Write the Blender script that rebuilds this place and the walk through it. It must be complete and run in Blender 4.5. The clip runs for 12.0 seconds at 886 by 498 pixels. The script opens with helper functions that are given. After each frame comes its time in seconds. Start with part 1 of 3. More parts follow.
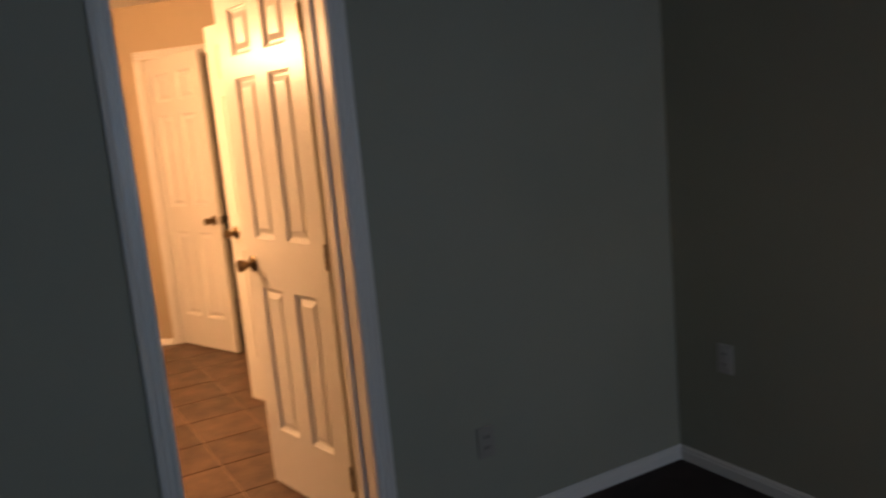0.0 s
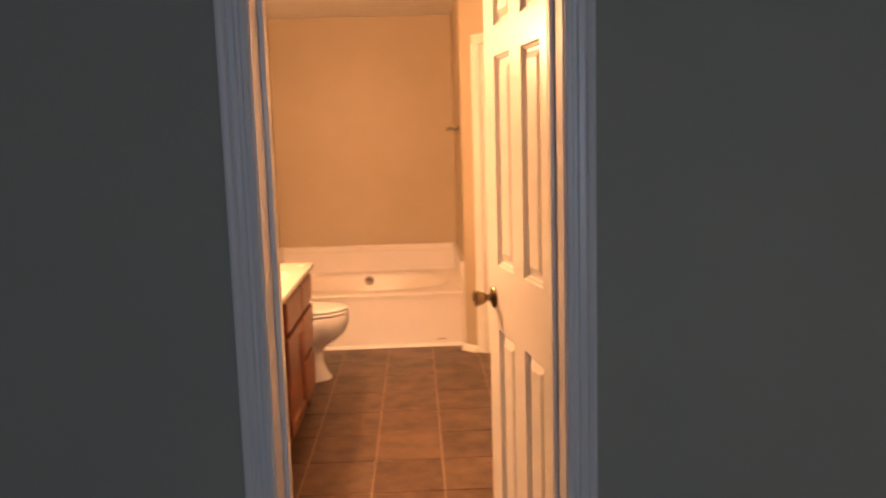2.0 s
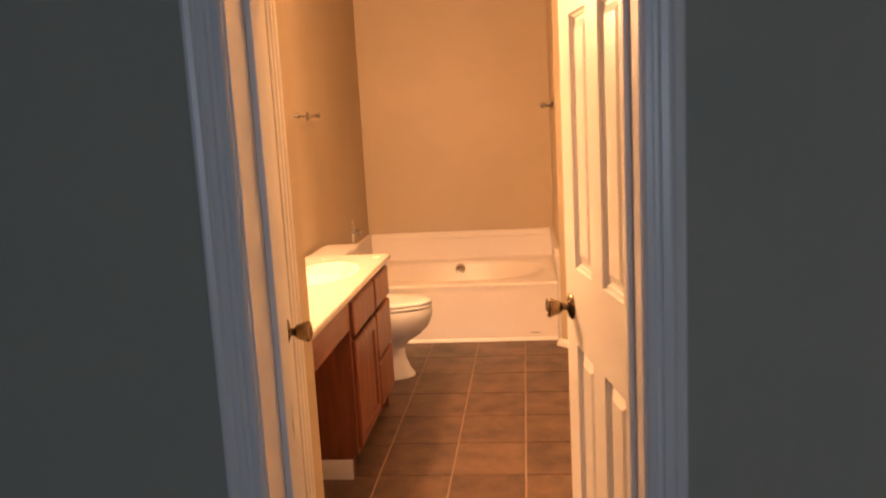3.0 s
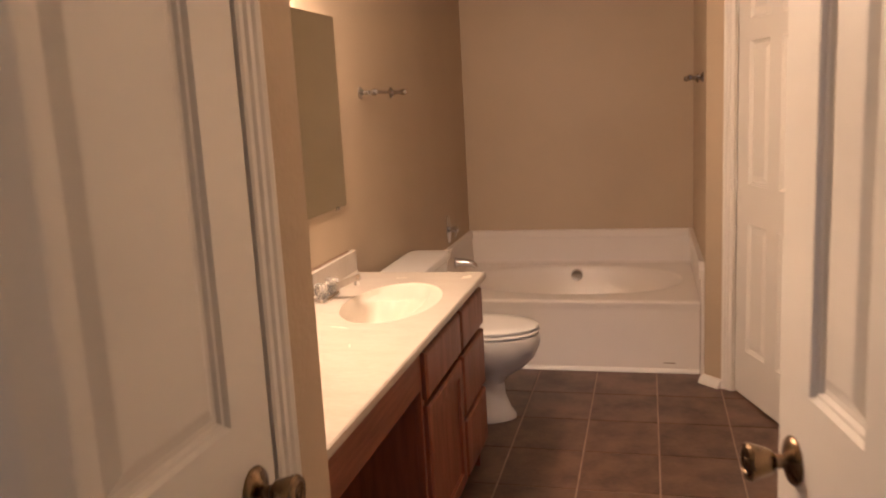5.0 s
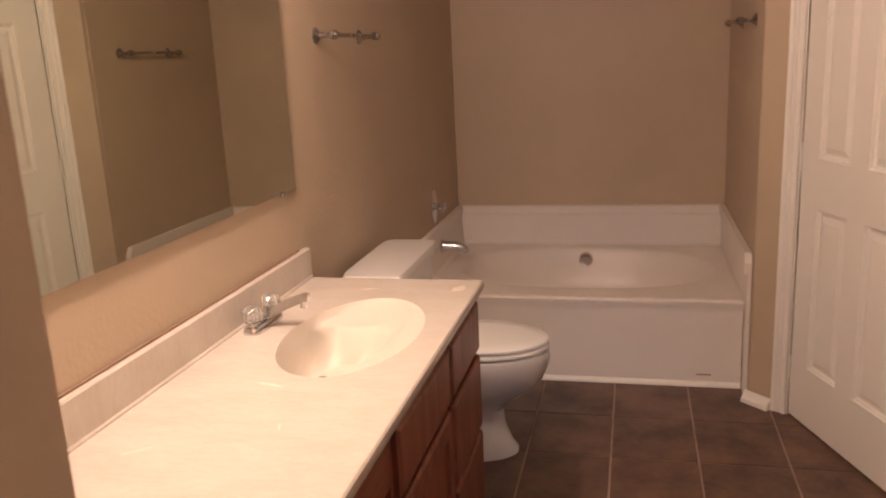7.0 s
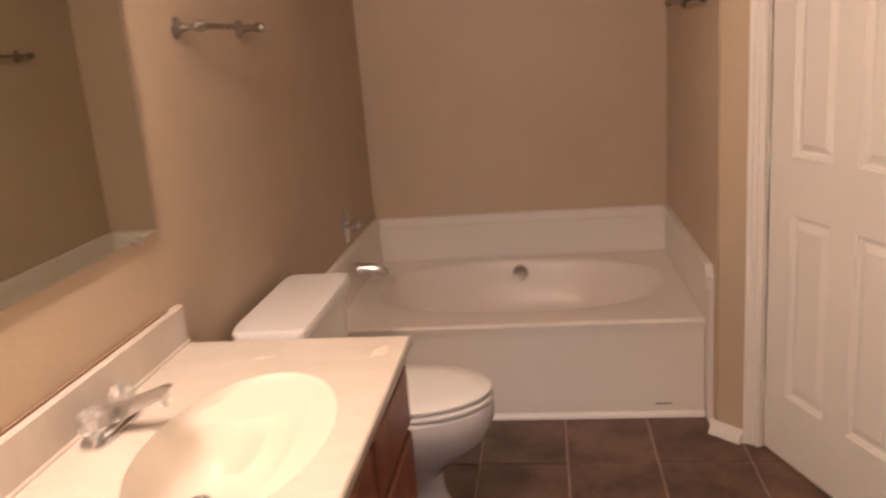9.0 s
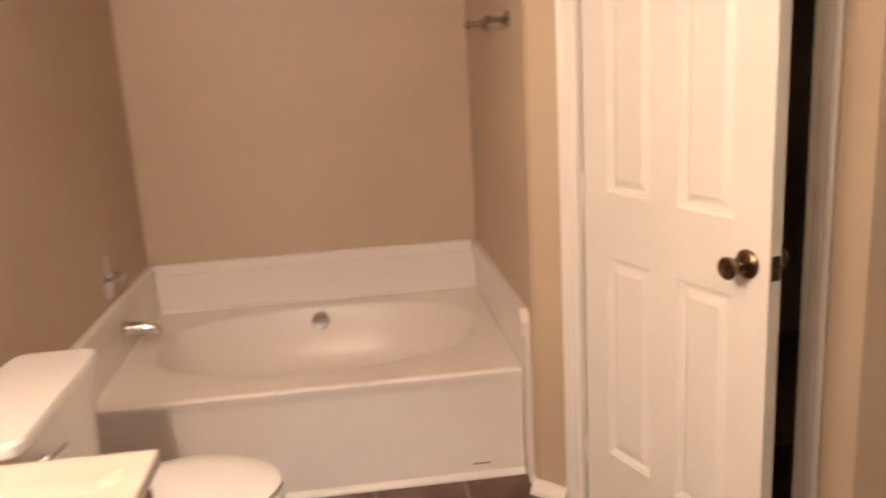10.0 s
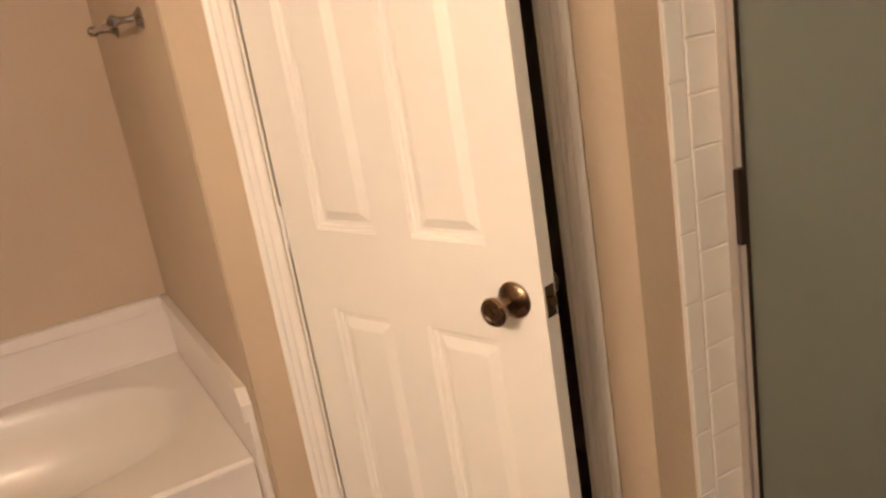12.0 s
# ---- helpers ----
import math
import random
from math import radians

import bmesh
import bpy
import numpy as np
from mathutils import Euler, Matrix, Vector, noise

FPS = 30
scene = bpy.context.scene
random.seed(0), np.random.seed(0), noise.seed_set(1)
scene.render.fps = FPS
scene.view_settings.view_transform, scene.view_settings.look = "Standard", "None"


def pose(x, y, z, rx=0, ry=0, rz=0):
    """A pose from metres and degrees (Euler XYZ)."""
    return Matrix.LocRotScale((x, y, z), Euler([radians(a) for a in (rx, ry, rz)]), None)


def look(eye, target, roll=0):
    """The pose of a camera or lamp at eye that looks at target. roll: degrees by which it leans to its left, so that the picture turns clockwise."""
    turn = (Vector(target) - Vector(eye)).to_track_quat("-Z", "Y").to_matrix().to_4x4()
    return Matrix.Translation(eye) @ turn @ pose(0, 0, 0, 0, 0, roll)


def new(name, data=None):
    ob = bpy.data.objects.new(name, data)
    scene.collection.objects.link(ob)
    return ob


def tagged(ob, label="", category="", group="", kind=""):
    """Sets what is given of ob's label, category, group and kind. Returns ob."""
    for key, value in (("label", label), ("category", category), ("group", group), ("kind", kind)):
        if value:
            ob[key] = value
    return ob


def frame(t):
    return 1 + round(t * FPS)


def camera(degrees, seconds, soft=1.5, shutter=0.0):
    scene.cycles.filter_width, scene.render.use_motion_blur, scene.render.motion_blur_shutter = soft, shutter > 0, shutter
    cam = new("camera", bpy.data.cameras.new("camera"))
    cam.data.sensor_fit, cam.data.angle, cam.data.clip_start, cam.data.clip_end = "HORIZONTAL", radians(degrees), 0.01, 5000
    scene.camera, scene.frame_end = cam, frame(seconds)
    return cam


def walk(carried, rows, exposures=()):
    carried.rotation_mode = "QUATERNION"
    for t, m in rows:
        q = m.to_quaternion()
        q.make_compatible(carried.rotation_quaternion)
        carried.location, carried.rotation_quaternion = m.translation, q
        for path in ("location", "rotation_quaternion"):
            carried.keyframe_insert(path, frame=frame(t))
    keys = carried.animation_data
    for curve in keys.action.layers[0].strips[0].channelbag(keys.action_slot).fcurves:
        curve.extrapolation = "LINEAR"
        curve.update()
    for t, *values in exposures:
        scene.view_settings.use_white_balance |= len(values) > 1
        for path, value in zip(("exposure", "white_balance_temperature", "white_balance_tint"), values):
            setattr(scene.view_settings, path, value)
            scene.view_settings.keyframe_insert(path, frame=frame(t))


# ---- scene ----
cam = camera(57.5, 12.0, 2.0, 0.6)
PATH = [
    (0, (1.409, 2.101, 1.461), (2.372, 3.828, 1.142), -5.3),
    (0.5, (1.566, 2.22, 1.419), (2.239, 4.077, 1.089), -4.2),
    (1, (1.732, 2.493, 1.4), (2.236, 4.403, 1.09), -1.4),
    (1.5, (1.893, 2.723, 1.414), (2.24, 4.669, 1.109), -2.5),
    (2, (2.075, 2.823, 1.446), (2.136, 4.803, 1.176), -1.7),
    (2.5, (2.179, 2.958, 1.438), (2.059, 4.931, 1.131), -4.5),
    (3, (2.202, 3.215, 1.444), (1.989, 5.179, 1.133), -3.1),
    (3.5, (2.202, 3.462, 1.452), (1.896, 5.413, 1.134), -3.5),
    (3.6, (2.209, 3.497, 1.46), (1.87, 5.444, 1.151), -3.3),
    (5.3, (2.078, 4.292, 1.459), (1.577, 6.189, 1.073), -3.4),
    (5.5, (2.052, 4.358, 1.45), (1.551, 6.251, 1.044), -3.9),
    (6, (2.011, 4.581, 1.441), (1.459, 6.456, 1.02), -2.9),
    (6.5, (1.972, 4.82, 1.442), (1.474, 6.707, 1.004), -2.8),
    (8.5, (1.808, 5.317, 1.434), (1.43, 7.204, 0.892), -3.9),
    (9, (1.817, 5.505, 1.434), (1.556, 7.425, 0.939), -4.5),
    (9.5, (1.854, 5.686, 1.444), (1.773, 7.628, 0.974), -4.5),
    (10, (1.865, 5.893, 1.425), (2.069, 7.825, 0.952), -3.4),
    (10.5, (1.823, 6.123, 1.422), (2.292, 7.988, 0.871), -7.0),
    (11, (1.89, 6.274, 1.421), (2.532, 8.07, 0.818), -7.0),
    (11.5, (1.995, 6.398, 1.409), (2.779, 8.146, 0.834), -8.3),
    (12, (2.035, 6.424, 1.421), (2.896, 8.139, 0.86), -9.4),
]

EXPO = [
    (0.0, 0.6, 7200, 18), (1.0, 0.9, 7250, 20), (2.0, 1.1, 7500, 26), (3.6, 1.15, 7150, 20),
    (5.3, 0.15, 4600, 7), (6.0, 0.22, 4600, 8), (6.5, 0.0, 4500, 10), (6.7, 0.0, 4500, 10), (8.3, 0.0, 4400, 8),
    (8.7, 0.05, 4400, 8), (9.5, 0.65, 4400, 5), (10.0, 0.85, 4400, 3), (11.0, 0.85, 4400, 0), (12.0, 0.8, 4400, -2),
]
walk(cam, [(t, look(eye, target, roll)) for t, eye, target, roll in PATH], EXPO)

# ---- world and large lights ----
world = bpy.data.worlds.new("sky")
scene.world = world
world.use_nodes = True
wn = world.node_tree.nodes
sky = wn.new("ShaderNodeTexSky")
sky.sky_type, sky.sun_disc, sky.sun_elevation, sky.sun_rotation = "NISHITA", False, radians(25), radians(200)
world.node_tree.links.new(sky.outputs[0], wn["Background"].inputs[0])
wn["Background"].inputs[1].default_value = 0.08

LAMP = 22.0
WINDOW = 15.0


def area(name, where, at, sx, sy, watts, colour):
    d = bpy.data.lights.new(name, "AREA")
    d.shape, d.size, d.size_y, d.energy, d.color = "RECTANGLE", sx, sy, watts, colour
    o = new(name, d)
    o.matrix_world = look(where, at)
    return o


area("window_daylight", (2.45, -0.94, 1.45), (2.3, 2.0, 1.3), 1.6, 1.2, WINDOW, (0.42, 0.66, 1.0))

# ---- materials ----


def material(name, colour, rough=0.5, metal=0.0, dark=None, scale=6.0, amount=0.5, bump=0.0, bump_scale=200.0, coat=0.0, stretch=None, per_object=0.0, fine=0.0, specular=0.5, even=False):
    """Base colour mixed with a second one by large noise, fine mottling, relief and uneven gloss."""
    m = bpy.data.materials.new(name)
    m.use_nodes = True
    nt = m.node_tree
    b = nt.nodes["Principled BSDF"]
    b.inputs["Roughness"].default_value = rough
    b.inputs["Metallic"].default_value = metal
    b.inputs["Coat Weight"].default_value = coat
    b.inputs["Specular IOR Level"].default_value = specular
    tc = nt.nodes.new("ShaderNodeTexCoord")
    mp = nt.nodes.new("ShaderNodeMapping")
    nt.links.new(tc.outputs["Object"], mp.inputs[0])
    if stretch:
        mp.inputs["Scale"].default_value = stretch
    dark = dark or tuple(c * 0.9 for c in colour)
    n1 = nt.nodes.new("ShaderNodeTexNoise")
    n1.inputs["Scale"].default_value, n1.inputs["Detail"].default_value = scale, 6.0
    nt.links.new(mp.outputs[0], n1.inputs[0])
    ramp = nt.nodes.new("ShaderNodeMapRange")
    ramp.inputs[1].default_value, ramp.inputs[2].default_value = 0.35, 0.68
    nt.links.new(n1.outputs[0], ramp.inputs[0])
    fac = nt.nodes.new("ShaderNodeMath")
    fac.operation = "MULTIPLY"
    fac.inputs[1].default_value = amount
    nt.links.new(ramp.outputs[0], fac.inputs[0])
    last = fac
    if per_object:
        info = nt.nodes.new("ShaderNodeObjectInfo")
        mul = nt.nodes.new("ShaderNodeMath")
        mul.operation = "MULTIPLY_ADD"
        mul.inputs[1].default_value = per_object
        nt.links.new(info.outputs["Random"], mul.inputs[0])
        nt.links.new(last.outputs[0], mul.inputs[2])
        last = mul
        off = nt.nodes.new("ShaderNodeVectorMath")
        off.operation = "SCALE"
        off.inputs[3].default_value = 37.0
        comb = nt.nodes.new("ShaderNodeCombineXYZ")
        for i in range(3):
            nt.links.new(info.outputs["Random"], comb.inputs[i])
        nt.links.new(comb.outputs[0], off.inputs[0])
        nt.links.new(off.outputs[0], mp.inputs["Location"])
    if fine:
        n3 = nt.nodes.new("ShaderNodeTexNoise")
        n3.inputs["Scale"].default_value, n3.inputs["Detail"].default_value = scale * 7, 8.0
        nt.links.new(mp.outputs[0], n3.inputs[0])
        add = nt.nodes.new("ShaderNodeMath")
        add.operation = "MULTIPLY_ADD"
        add.inputs[1].default_value = fine
        nt.links.new(n3.outputs[0], add.inputs[0])
        nt.links.new(last.outputs[0], add.inputs[2])
        last = add
    mix = nt.nodes.new("ShaderNodeMix")
    mix.data_type = "RGBA"
    mix.inputs[6].default_value, mix.inputs[7].default_value = (*colour, 1), (*dark, 1)
    nt.links.new(last.outputs[0], mix.inputs[0])
    nt.links.new(mix.outputs[2], b.inputs["Base Color"])
    rr = nt.nodes.new("ShaderNodeMapRange")
    rr.inputs[3].default_value, rr.inputs[4].default_value = max(rough - 0.06, 0.02), min(rough + 0.1, 1)
    nt.links.new(n1.outputs[0], rr.inputs[0])
    if not even:
        nt.links.new(rr.outputs[0], b.inputs["Roughness"])
    if bump:
        n2 = nt.nodes.new("ShaderNodeTexNoise")
        n2.inputs["Scale"].default_value, n2.inputs["Detail"].default_value = bump_scale, 3.0
        nt.links.new(mp.outputs[0], n2.inputs[0])
        bp = nt.nodes.new("ShaderNodeBump")
        bp.inputs["Distance"].default_value, bp.inputs["Strength"].default_value = bump, 0.6
        nt.links.new(n2.outputs[0], bp.inputs["Height"])
        nt.links.new(bp.outputs[0], b.inputs["Normal"])
    return m


BEIGE = material("beige wall paint", (0.51, 0.41, 0.285), 0.62, dark=(0.45, 0.36, 0.245), scale=1.6, amount=0.6, bump=0.0022, bump_scale=75, fine=0.1)
GREY = material("grey bedroom wall paint", (0.37, 0.36, 0.285), 0.7, dark=(0.33, 0.32, 0.25), scale=1.5, bump=0.001, bump_scale=110)
CEIL = material("white ceiling texture", (0.78, 0.76, 0.72), 0.9, bump=0.004, bump_scale=70)
WHITE = material("white trim paint", (0.80, 0.77, 0.72), 0.32, dark=(0.72, 0.68, 0.62), scale=3, amount=0.15, fine=0.1, even=True)
DOORPAINT = material("white door paint", (0.80, 0.77, 0.72), 0.30, dark=(0.76, 0.725, 0.67), scale=2, amount=0.08, fine=0.05, even=True)
TILE = material("brown mottled floor tile", (0.205, 0.119, 0.074), 0.42, dark=(0.06, 0.035, 0.025), scale=8, amount=0.5, bump=0.0012, bump_scale=60, per_object=0.22, fine=0.55)
GROUT = material("tan grout", (0.37, 0.27, 0.20), 0.8, dark=(0.2, 0.14, 0.1), scale=9, bump=0.001)
CARPET = material("dark brown carpet", (0.04, 0.022, 0.018), 0.95, dark=(0.02, 0.015, 0.012), scale=12, bump=0.006, bump_scale=400)
ACRYL = material("glossy white acrylic", (0.77, 0.715, 0.655), 0.30, dark=(0.74, 0.68, 0.615), scale=3, amount=0.4, coat=0.08)
PORC = material("white porcelain", (0.80, 0.78, 0.75), 0.08, dark=(0.77, 0.74, 0.70), scale=4, amount=0.3, coat=0.5)
SEATM = material("white toilet seat plastic", (0.82, 0.80, 0.77), 0.22, scale=5, amount=0.3)
MARBLE = material("cream cultured marble", (0.63, 0.58, 0.51), 0.22, dark=(0.42, 0.34, 0.25), scale=6, amount=0.22, coat=0.05, fine=0.42, stretch=(1, 2.6, 1))
BASINM = material("bone basin marble", (0.67, 0.61, 0.52), 0.42, dark=(0.60, 0.52, 0.42), scale=4, amount=0.35, coat=0.04)
OAK = material("reddish stained oak", (0.29, 0.09, 0.037), 0.34, dark=(0.13, 0.036, 0.016), scale=4, amount=0.7, bump=0.0006, bump_scale=40, stretch=(9, 9, 0.9), fine=0.35)
OAKH = material("reddish stained oak rail", (0.25, 0.08, 0.034), 0.34, dark=(0.13, 0.036, 0.016), scale=5, amount=0.8, bump=0.0006, bump_scale=40, stretch=(9, 0.9, 9), fine=0.35)
# oak darkened in its base colour to stand for shade in the toe-kick recess
OAKSHADE = material("oak darkened for recess shade", (0.10, 0.04, 0.02), 0.6, dark=(0.05, 0.02, 0.01), scale=6)
CHROME = material("chrome", (0.72, 0.72, 0.73), 0.1, 1.0, dark=(0.5, 0.5, 0.5), scale=20, amount=0.4)
BRUSH = material("brushed nickel", (0.40, 0.37, 0.34), 0.24, 1.0, dark=(0.33, 0.31, 0.28), scale=30)
BRASS = material("antique brass", (0.30, 0.21, 0.115), 0.25, 1.0, dark=(0.06, 0.04, 0.025), scale=25, amount=0.9)
ALU = material("satin aluminium", (0.62, 0.58, 0.54), 0.35, 0.8, dark=(0.55, 0.51, 0.47), scale=8)
DARKM = material("dark bronze", (0.08, 0.06, 0.045), 0.35, 0.9, scale=20)
PLATE = material("ivory switch plate", (0.55, 0.53, 0.50), 0.4)
PLATED = material("grey wall plate", (0.36, 0.33, 0.28), 0.5)
SLOT = material("black slots", (0.01, 0.01, 0.01), 0.6)
WTILE = material("white wall tile", (0.78, 0.75, 0.70), 0.16, dark=(0.73, 0.69, 0.63), scale=6, amount=0.5, coat=0.2, per_object=0.2)
WGROUT = material("pale wall grout", (0.66, 0.61, 0.54), 0.8, scale=12)
RUBBER = material("grey caulk and stain", (0.25, 0.16, 0.1), 0.7)


def simple(name, colour, rough, **kw):
    m = bpy.data.materials.new(name)
    m.use_nodes = True
    b = m.node_tree.nodes["Principled BSDF"]
    b.inputs["Base Color"].default_value = (*colour, 1)
    b.inputs["Roughness"].default_value = rough
    for k, v in kw.items():
        b.inputs[k.replace("_", " ")].default_value = v
    return m


MIRROR = simple("mirror silver", (0.80, 0.83, 0.70), 0.01, Metallic=1.0)
CRYSTAL = simple("clear acrylic", (0.95, 0.95, 0.95), 0.03, Transmission_Weight=0.9)
OBSCURE = simple("obscure shower glass", (0.47, 0.50, 0.42), 0.45, Transmission_Weight=0.75)
BULB = simple("frosted lamp glass", (1, 0.9, 0.75), 0.4)
_e = BULB.node_tree.nodes["Principled BSDF"]
_e.inputs["Emission Color"].default_value, _e.inputs["Emission Strength"].default_value = (1.0, 0.62, 0.33, 1), 40.0

# ---- mesh helpers ----


def mesh(name, bm, mat, smooth=False):
    me = bpy.data.meshes.new(name)
    bmesh.ops.recalc_face_normals(bm, faces=bm.faces)
    bm.to_mesh(me)
    bm.free()
    me.materials.append(mat)
    if smooth:
        me.shade_smooth()
        me.set_sharp_from_angle(angle=radians(35))
    return me


def part(name, bm, mat, parent=None, label="", smooth=False, kind="", category="", group=""):
    o = new(name, mesh(name, bm, mat, smooth))
    if parent:
        o.parent = parent
    return tagged(o, label, category, group, kind)


def thing(name, at, label, category, group="", kind="", turn=0.0):
    e = new(name)
    e.empty_display_size = 0.05
    e.matrix_world = pose(*at, 0, 0, turn)
    return tagged(e, label, category, group, kind)


def box(bm, x0, x1, y0, y1, z0, z1, bevel=0.0):
    vs = [bm.verts.new((x, y, z)) for x in (x0, x1) for y in (y0, y1) for z in (z0, z1)]
    fs = [bm.faces.new([vs[i] for i in f]) for f in ((0, 1, 3, 2), (4, 6, 7, 5), (0, 4, 5, 1), (2, 3, 7, 6), (0, 2, 6, 4), (1, 5, 7, 3))]
    if bevel:
        bmesh.ops.bevel(bm, geom=list({e for f in fs for e in f.edges}), offset=bevel, segments=2, affect="EDGES", profile=0.6)
    return bm


def boxes(*args, bevel=0.0):
    bm = bmesh.new()
    for a in args:
        box(bm, *a, bevel=bevel)
    return bm


def rings(bm, loops, close0=True, close1=True, wrap=False):
    """Skins a stack of closed loops of points."""
    vv = [[bm.verts.new(p) for p in loop] for loop in loops]
    n = len(vv[0])
    for a, b in zip(vv, vv[1:] + (vv[:1] if wrap else [])):
        for i in range(n):
            bm.faces.new((a[i], a[(i + 1) % n], b[(i + 1) % n], b[i]))
    if not wrap:
        if close0:
            bm.faces.new(vv[0][::-1])
        if close1:
            bm.faces.new(vv[-1])
    return bm


def lathe(bm, profile, m=None, n=24):
    """profile: (radius, height) pairs, turned round z, then moved by m."""
    m = m or Matrix()
    loops = [[m @ Vector((max(r, 0.0002) * math.cos(2 * math.pi * i / n), max(r, 0.0002) * math.sin(2 * math.pi * i / n), h)) for i in range(n)] for r, h in profile]
    return rings(bm, loops)


def tube(bm, pts, radius, n=12):
    """A round bar through the points."""
    pts = [Vector(p) for p in pts]
    rad = radius if isinstance(radius, (list, tuple)) else [radius] * len(pts)
    loops = []
    for i, p in enumerate(pts):
        d = (pts[min(i + 1, len(pts) - 1)] - pts[max(i - 1, 0)]).normalized()
        a = d.orthogonal().normalized() if not loops else (a_last - d * a_last.dot(d)).normalized()
        a_last = a
        b = d.cross(a)
        loops.append([p + (a * math.cos(2 * math.pi * k / n) + b * math.sin(2 * math.pi * k / n)) * rad[i] for k in range(n)])
    return rings(bm, loops)


def extrude_profile(bm, profile, a, b, out, up):
    """Sweeps a closed profile of (across, proud) points from a to b; across runs along up, proud along out."""
    a, b, out, up = (Vector(v) for v in (a, b, out, up))
    return rings(bm, [[p + up * u + out * o for u, o in profile] for p in (a, b)])


CASING = [(0.0, 0.0), (0.0, 0.008), (0.004, 0.011), (0.013, 0.011), (0.016, 0.0075), (0.022, 0.0075), (0.026, 0.012), (0.036, 0.0125), (0.039, 0.010), (0.044, 0.015), (0.052, 0.0175), (0.0575, 0.016), (0.0575, 0.0)]
BASE = [(0.0, 0.0), (0.0, 0.013), (0.055, 0.013), (0.062, 0.009), (0.070, 0.0105), (0.078, 0.006), (0.083, 0.004), (0.083, 0.0)]


def casing(name, a, b, out, head_z, mat=WHITE, w=0.0575):
    """Two legs and a head round an opening in the wall plane through a and b (floor points at the opening's edges)."""
    a, b, out = Vector(a), Vector(b), Vector(out)
    u = (b - a).normalized()
    root = thing(name, (a + b) / 2, "white painted ridged door casing round the opening", "door casing", kind="structure")
    root.matrix_world = Matrix.Identity(4)
    z = Vector((0, 0, head_z))
    for p, d in ((a, -u), (b, u)):
        part("casing_leg", extrude_profile(bmesh.new(), CASING, p, p + z, out, d), mat, root)
    part("casing_head", extrude_profile(bmesh.new(), CASING, a + z - u * w, b + z + u * w, out, (0, 0, 1)), mat, root)
    return root


def baseboard(name, a, b, out, label="white painted wooden baseboard", mat=WHITE, low=1.0):
    return part(name, extrude_profile(bmesh.new(), [(z * low, d) for z, d in BASE], a, b, out, (0, 0, 1)), mat, None, label, kind="structure", category="baseboard")


def quarter_round(name, a, b, out, r=0.016, label="white quarter-round moulding along the floor"):
    pr = [(0, 0), (0, r)] + [(r * math.sin(t), r * math.cos(t)) for t in (0.4, 0.8, 1.2)] + [(r, 0)]
    return part(name, extrude_profile(bmesh.new(), pr, a, b, out, (0, 0, 1)), WHITE, None, label, kind="structure", category="trim")


def wall(name, blocks, mat, label):
    return part(name, boxes(*blocks), mat, None, label, kind="structure", category="wall")


def slab_wall(name, a, b, t, z0, z1, mat, label):
    """A wall t thick to the left of the line a-b."""
    a, b = Vector((*a, 0)), Vector((*b, 0))
    n = Vector((-(b - a).y, (b - a).x, 0)).normalized() * t
    q = [a, b, b + n, a + n]
    bm = rings(bmesh.new(), [[p + Vector((0, 0, z)) for p in q] for z in (z0, z1)])
    return part(name, bm, mat, None, label, kind="structure", category="wall")


# ---- the plan ----
CEILING = 2.42
XL, YB = 0.95, 9.415            # bathroom: left wall and back wall
XA, YC = 2.39, 8.257            # alcove: right wall, and where the slanting wall starts
YS = 7.60                       # shower wall
XG = 3.30                       # shower glass
YW, YW2 = 4.40, 4.57            # wall between bedroom and bathroom
XO0, XO1 = 1.7715, 2.3635       # entry opening
XC, YR = 1.583, 5.371           # closet wall and its return
XR, YP = 2.74, 5.80             # wall beside the entry door, and the partition with the second open door
HEAD = 2.045
BX0, BX1, BY0 = -0.9, 3.72, -0.96  # bedroom

wall("wall_left", [(XL - 0.12, XL, YR - 0.1, YB + 0.12, 0, CEILING)], BEIGE, "beige painted wall behind the vanity")
wall("wall_back", [(XL, XA + 0.12, YB, YB + 0.12, 0, CEILING)], BEIGE, "beige painted wall behind the bathtub")
wall("wall_alcove", [(XA, XA + 0.1, YC + 0.03, YB, 0, CEILING)], BEIGE, "beige painted wall at the foot of the bathtub")
U = Vector((0.7071, -0.7071, 0))
NRM = Vector((-0.7071, -0.7071, 0))
S0 = Vector((XA, YC, 0))


def on_slant(s, z=0.0):
    return S0 + U * s + Vector((0, 0, z))


D2A, D2B = 0.17, 0.788
p, q, r_ = on_slant(0), on_slant(D2A), on_slant(D2B)
pe = on_slant((YC - YS) / 0.7071)
slab_wall("wall_slant_hinge_side", p[:2], q[:2], 0.1, 0, CEILING, BEIGE, "short beige wall beside the closet door")
slab_wall("wall_slant_latch_side", r_[:2], pe[:2], 0.1, 0, CEILING, BEIGE, "narrow beige wall between closet door and shower")
slab_wall("wall_slant_header", q[:2], r_[:2], 0.1, HEAD, CEILING, BEIGE, "beige wall above the closet door")
wall("wall_shower_end", [(pe.x, 4.3, pe.y, pe.y + 0.1, 0, CEILING)], BEIGE, "beige painted wall ending in the tiled shower")
wall("wall_shower_back", [(4.2, 4.3, 6.2, pe.y, 0, CEILING)], WTILE, "white shower wall")
wall("wall_shower_near", [(XG, 4.3, 6.1, 6.2, 0, CEILING)], BEIGE, "beige partition wall beside the shower")
wall("wall_partition", [(3.37, 4.3, YP, YP + 0.1, 0, CEILING), (XR, 3.37, YP, YP + 0.1, HEAD, CEILING)], BEIGE, "beige partition wall with a doorway")
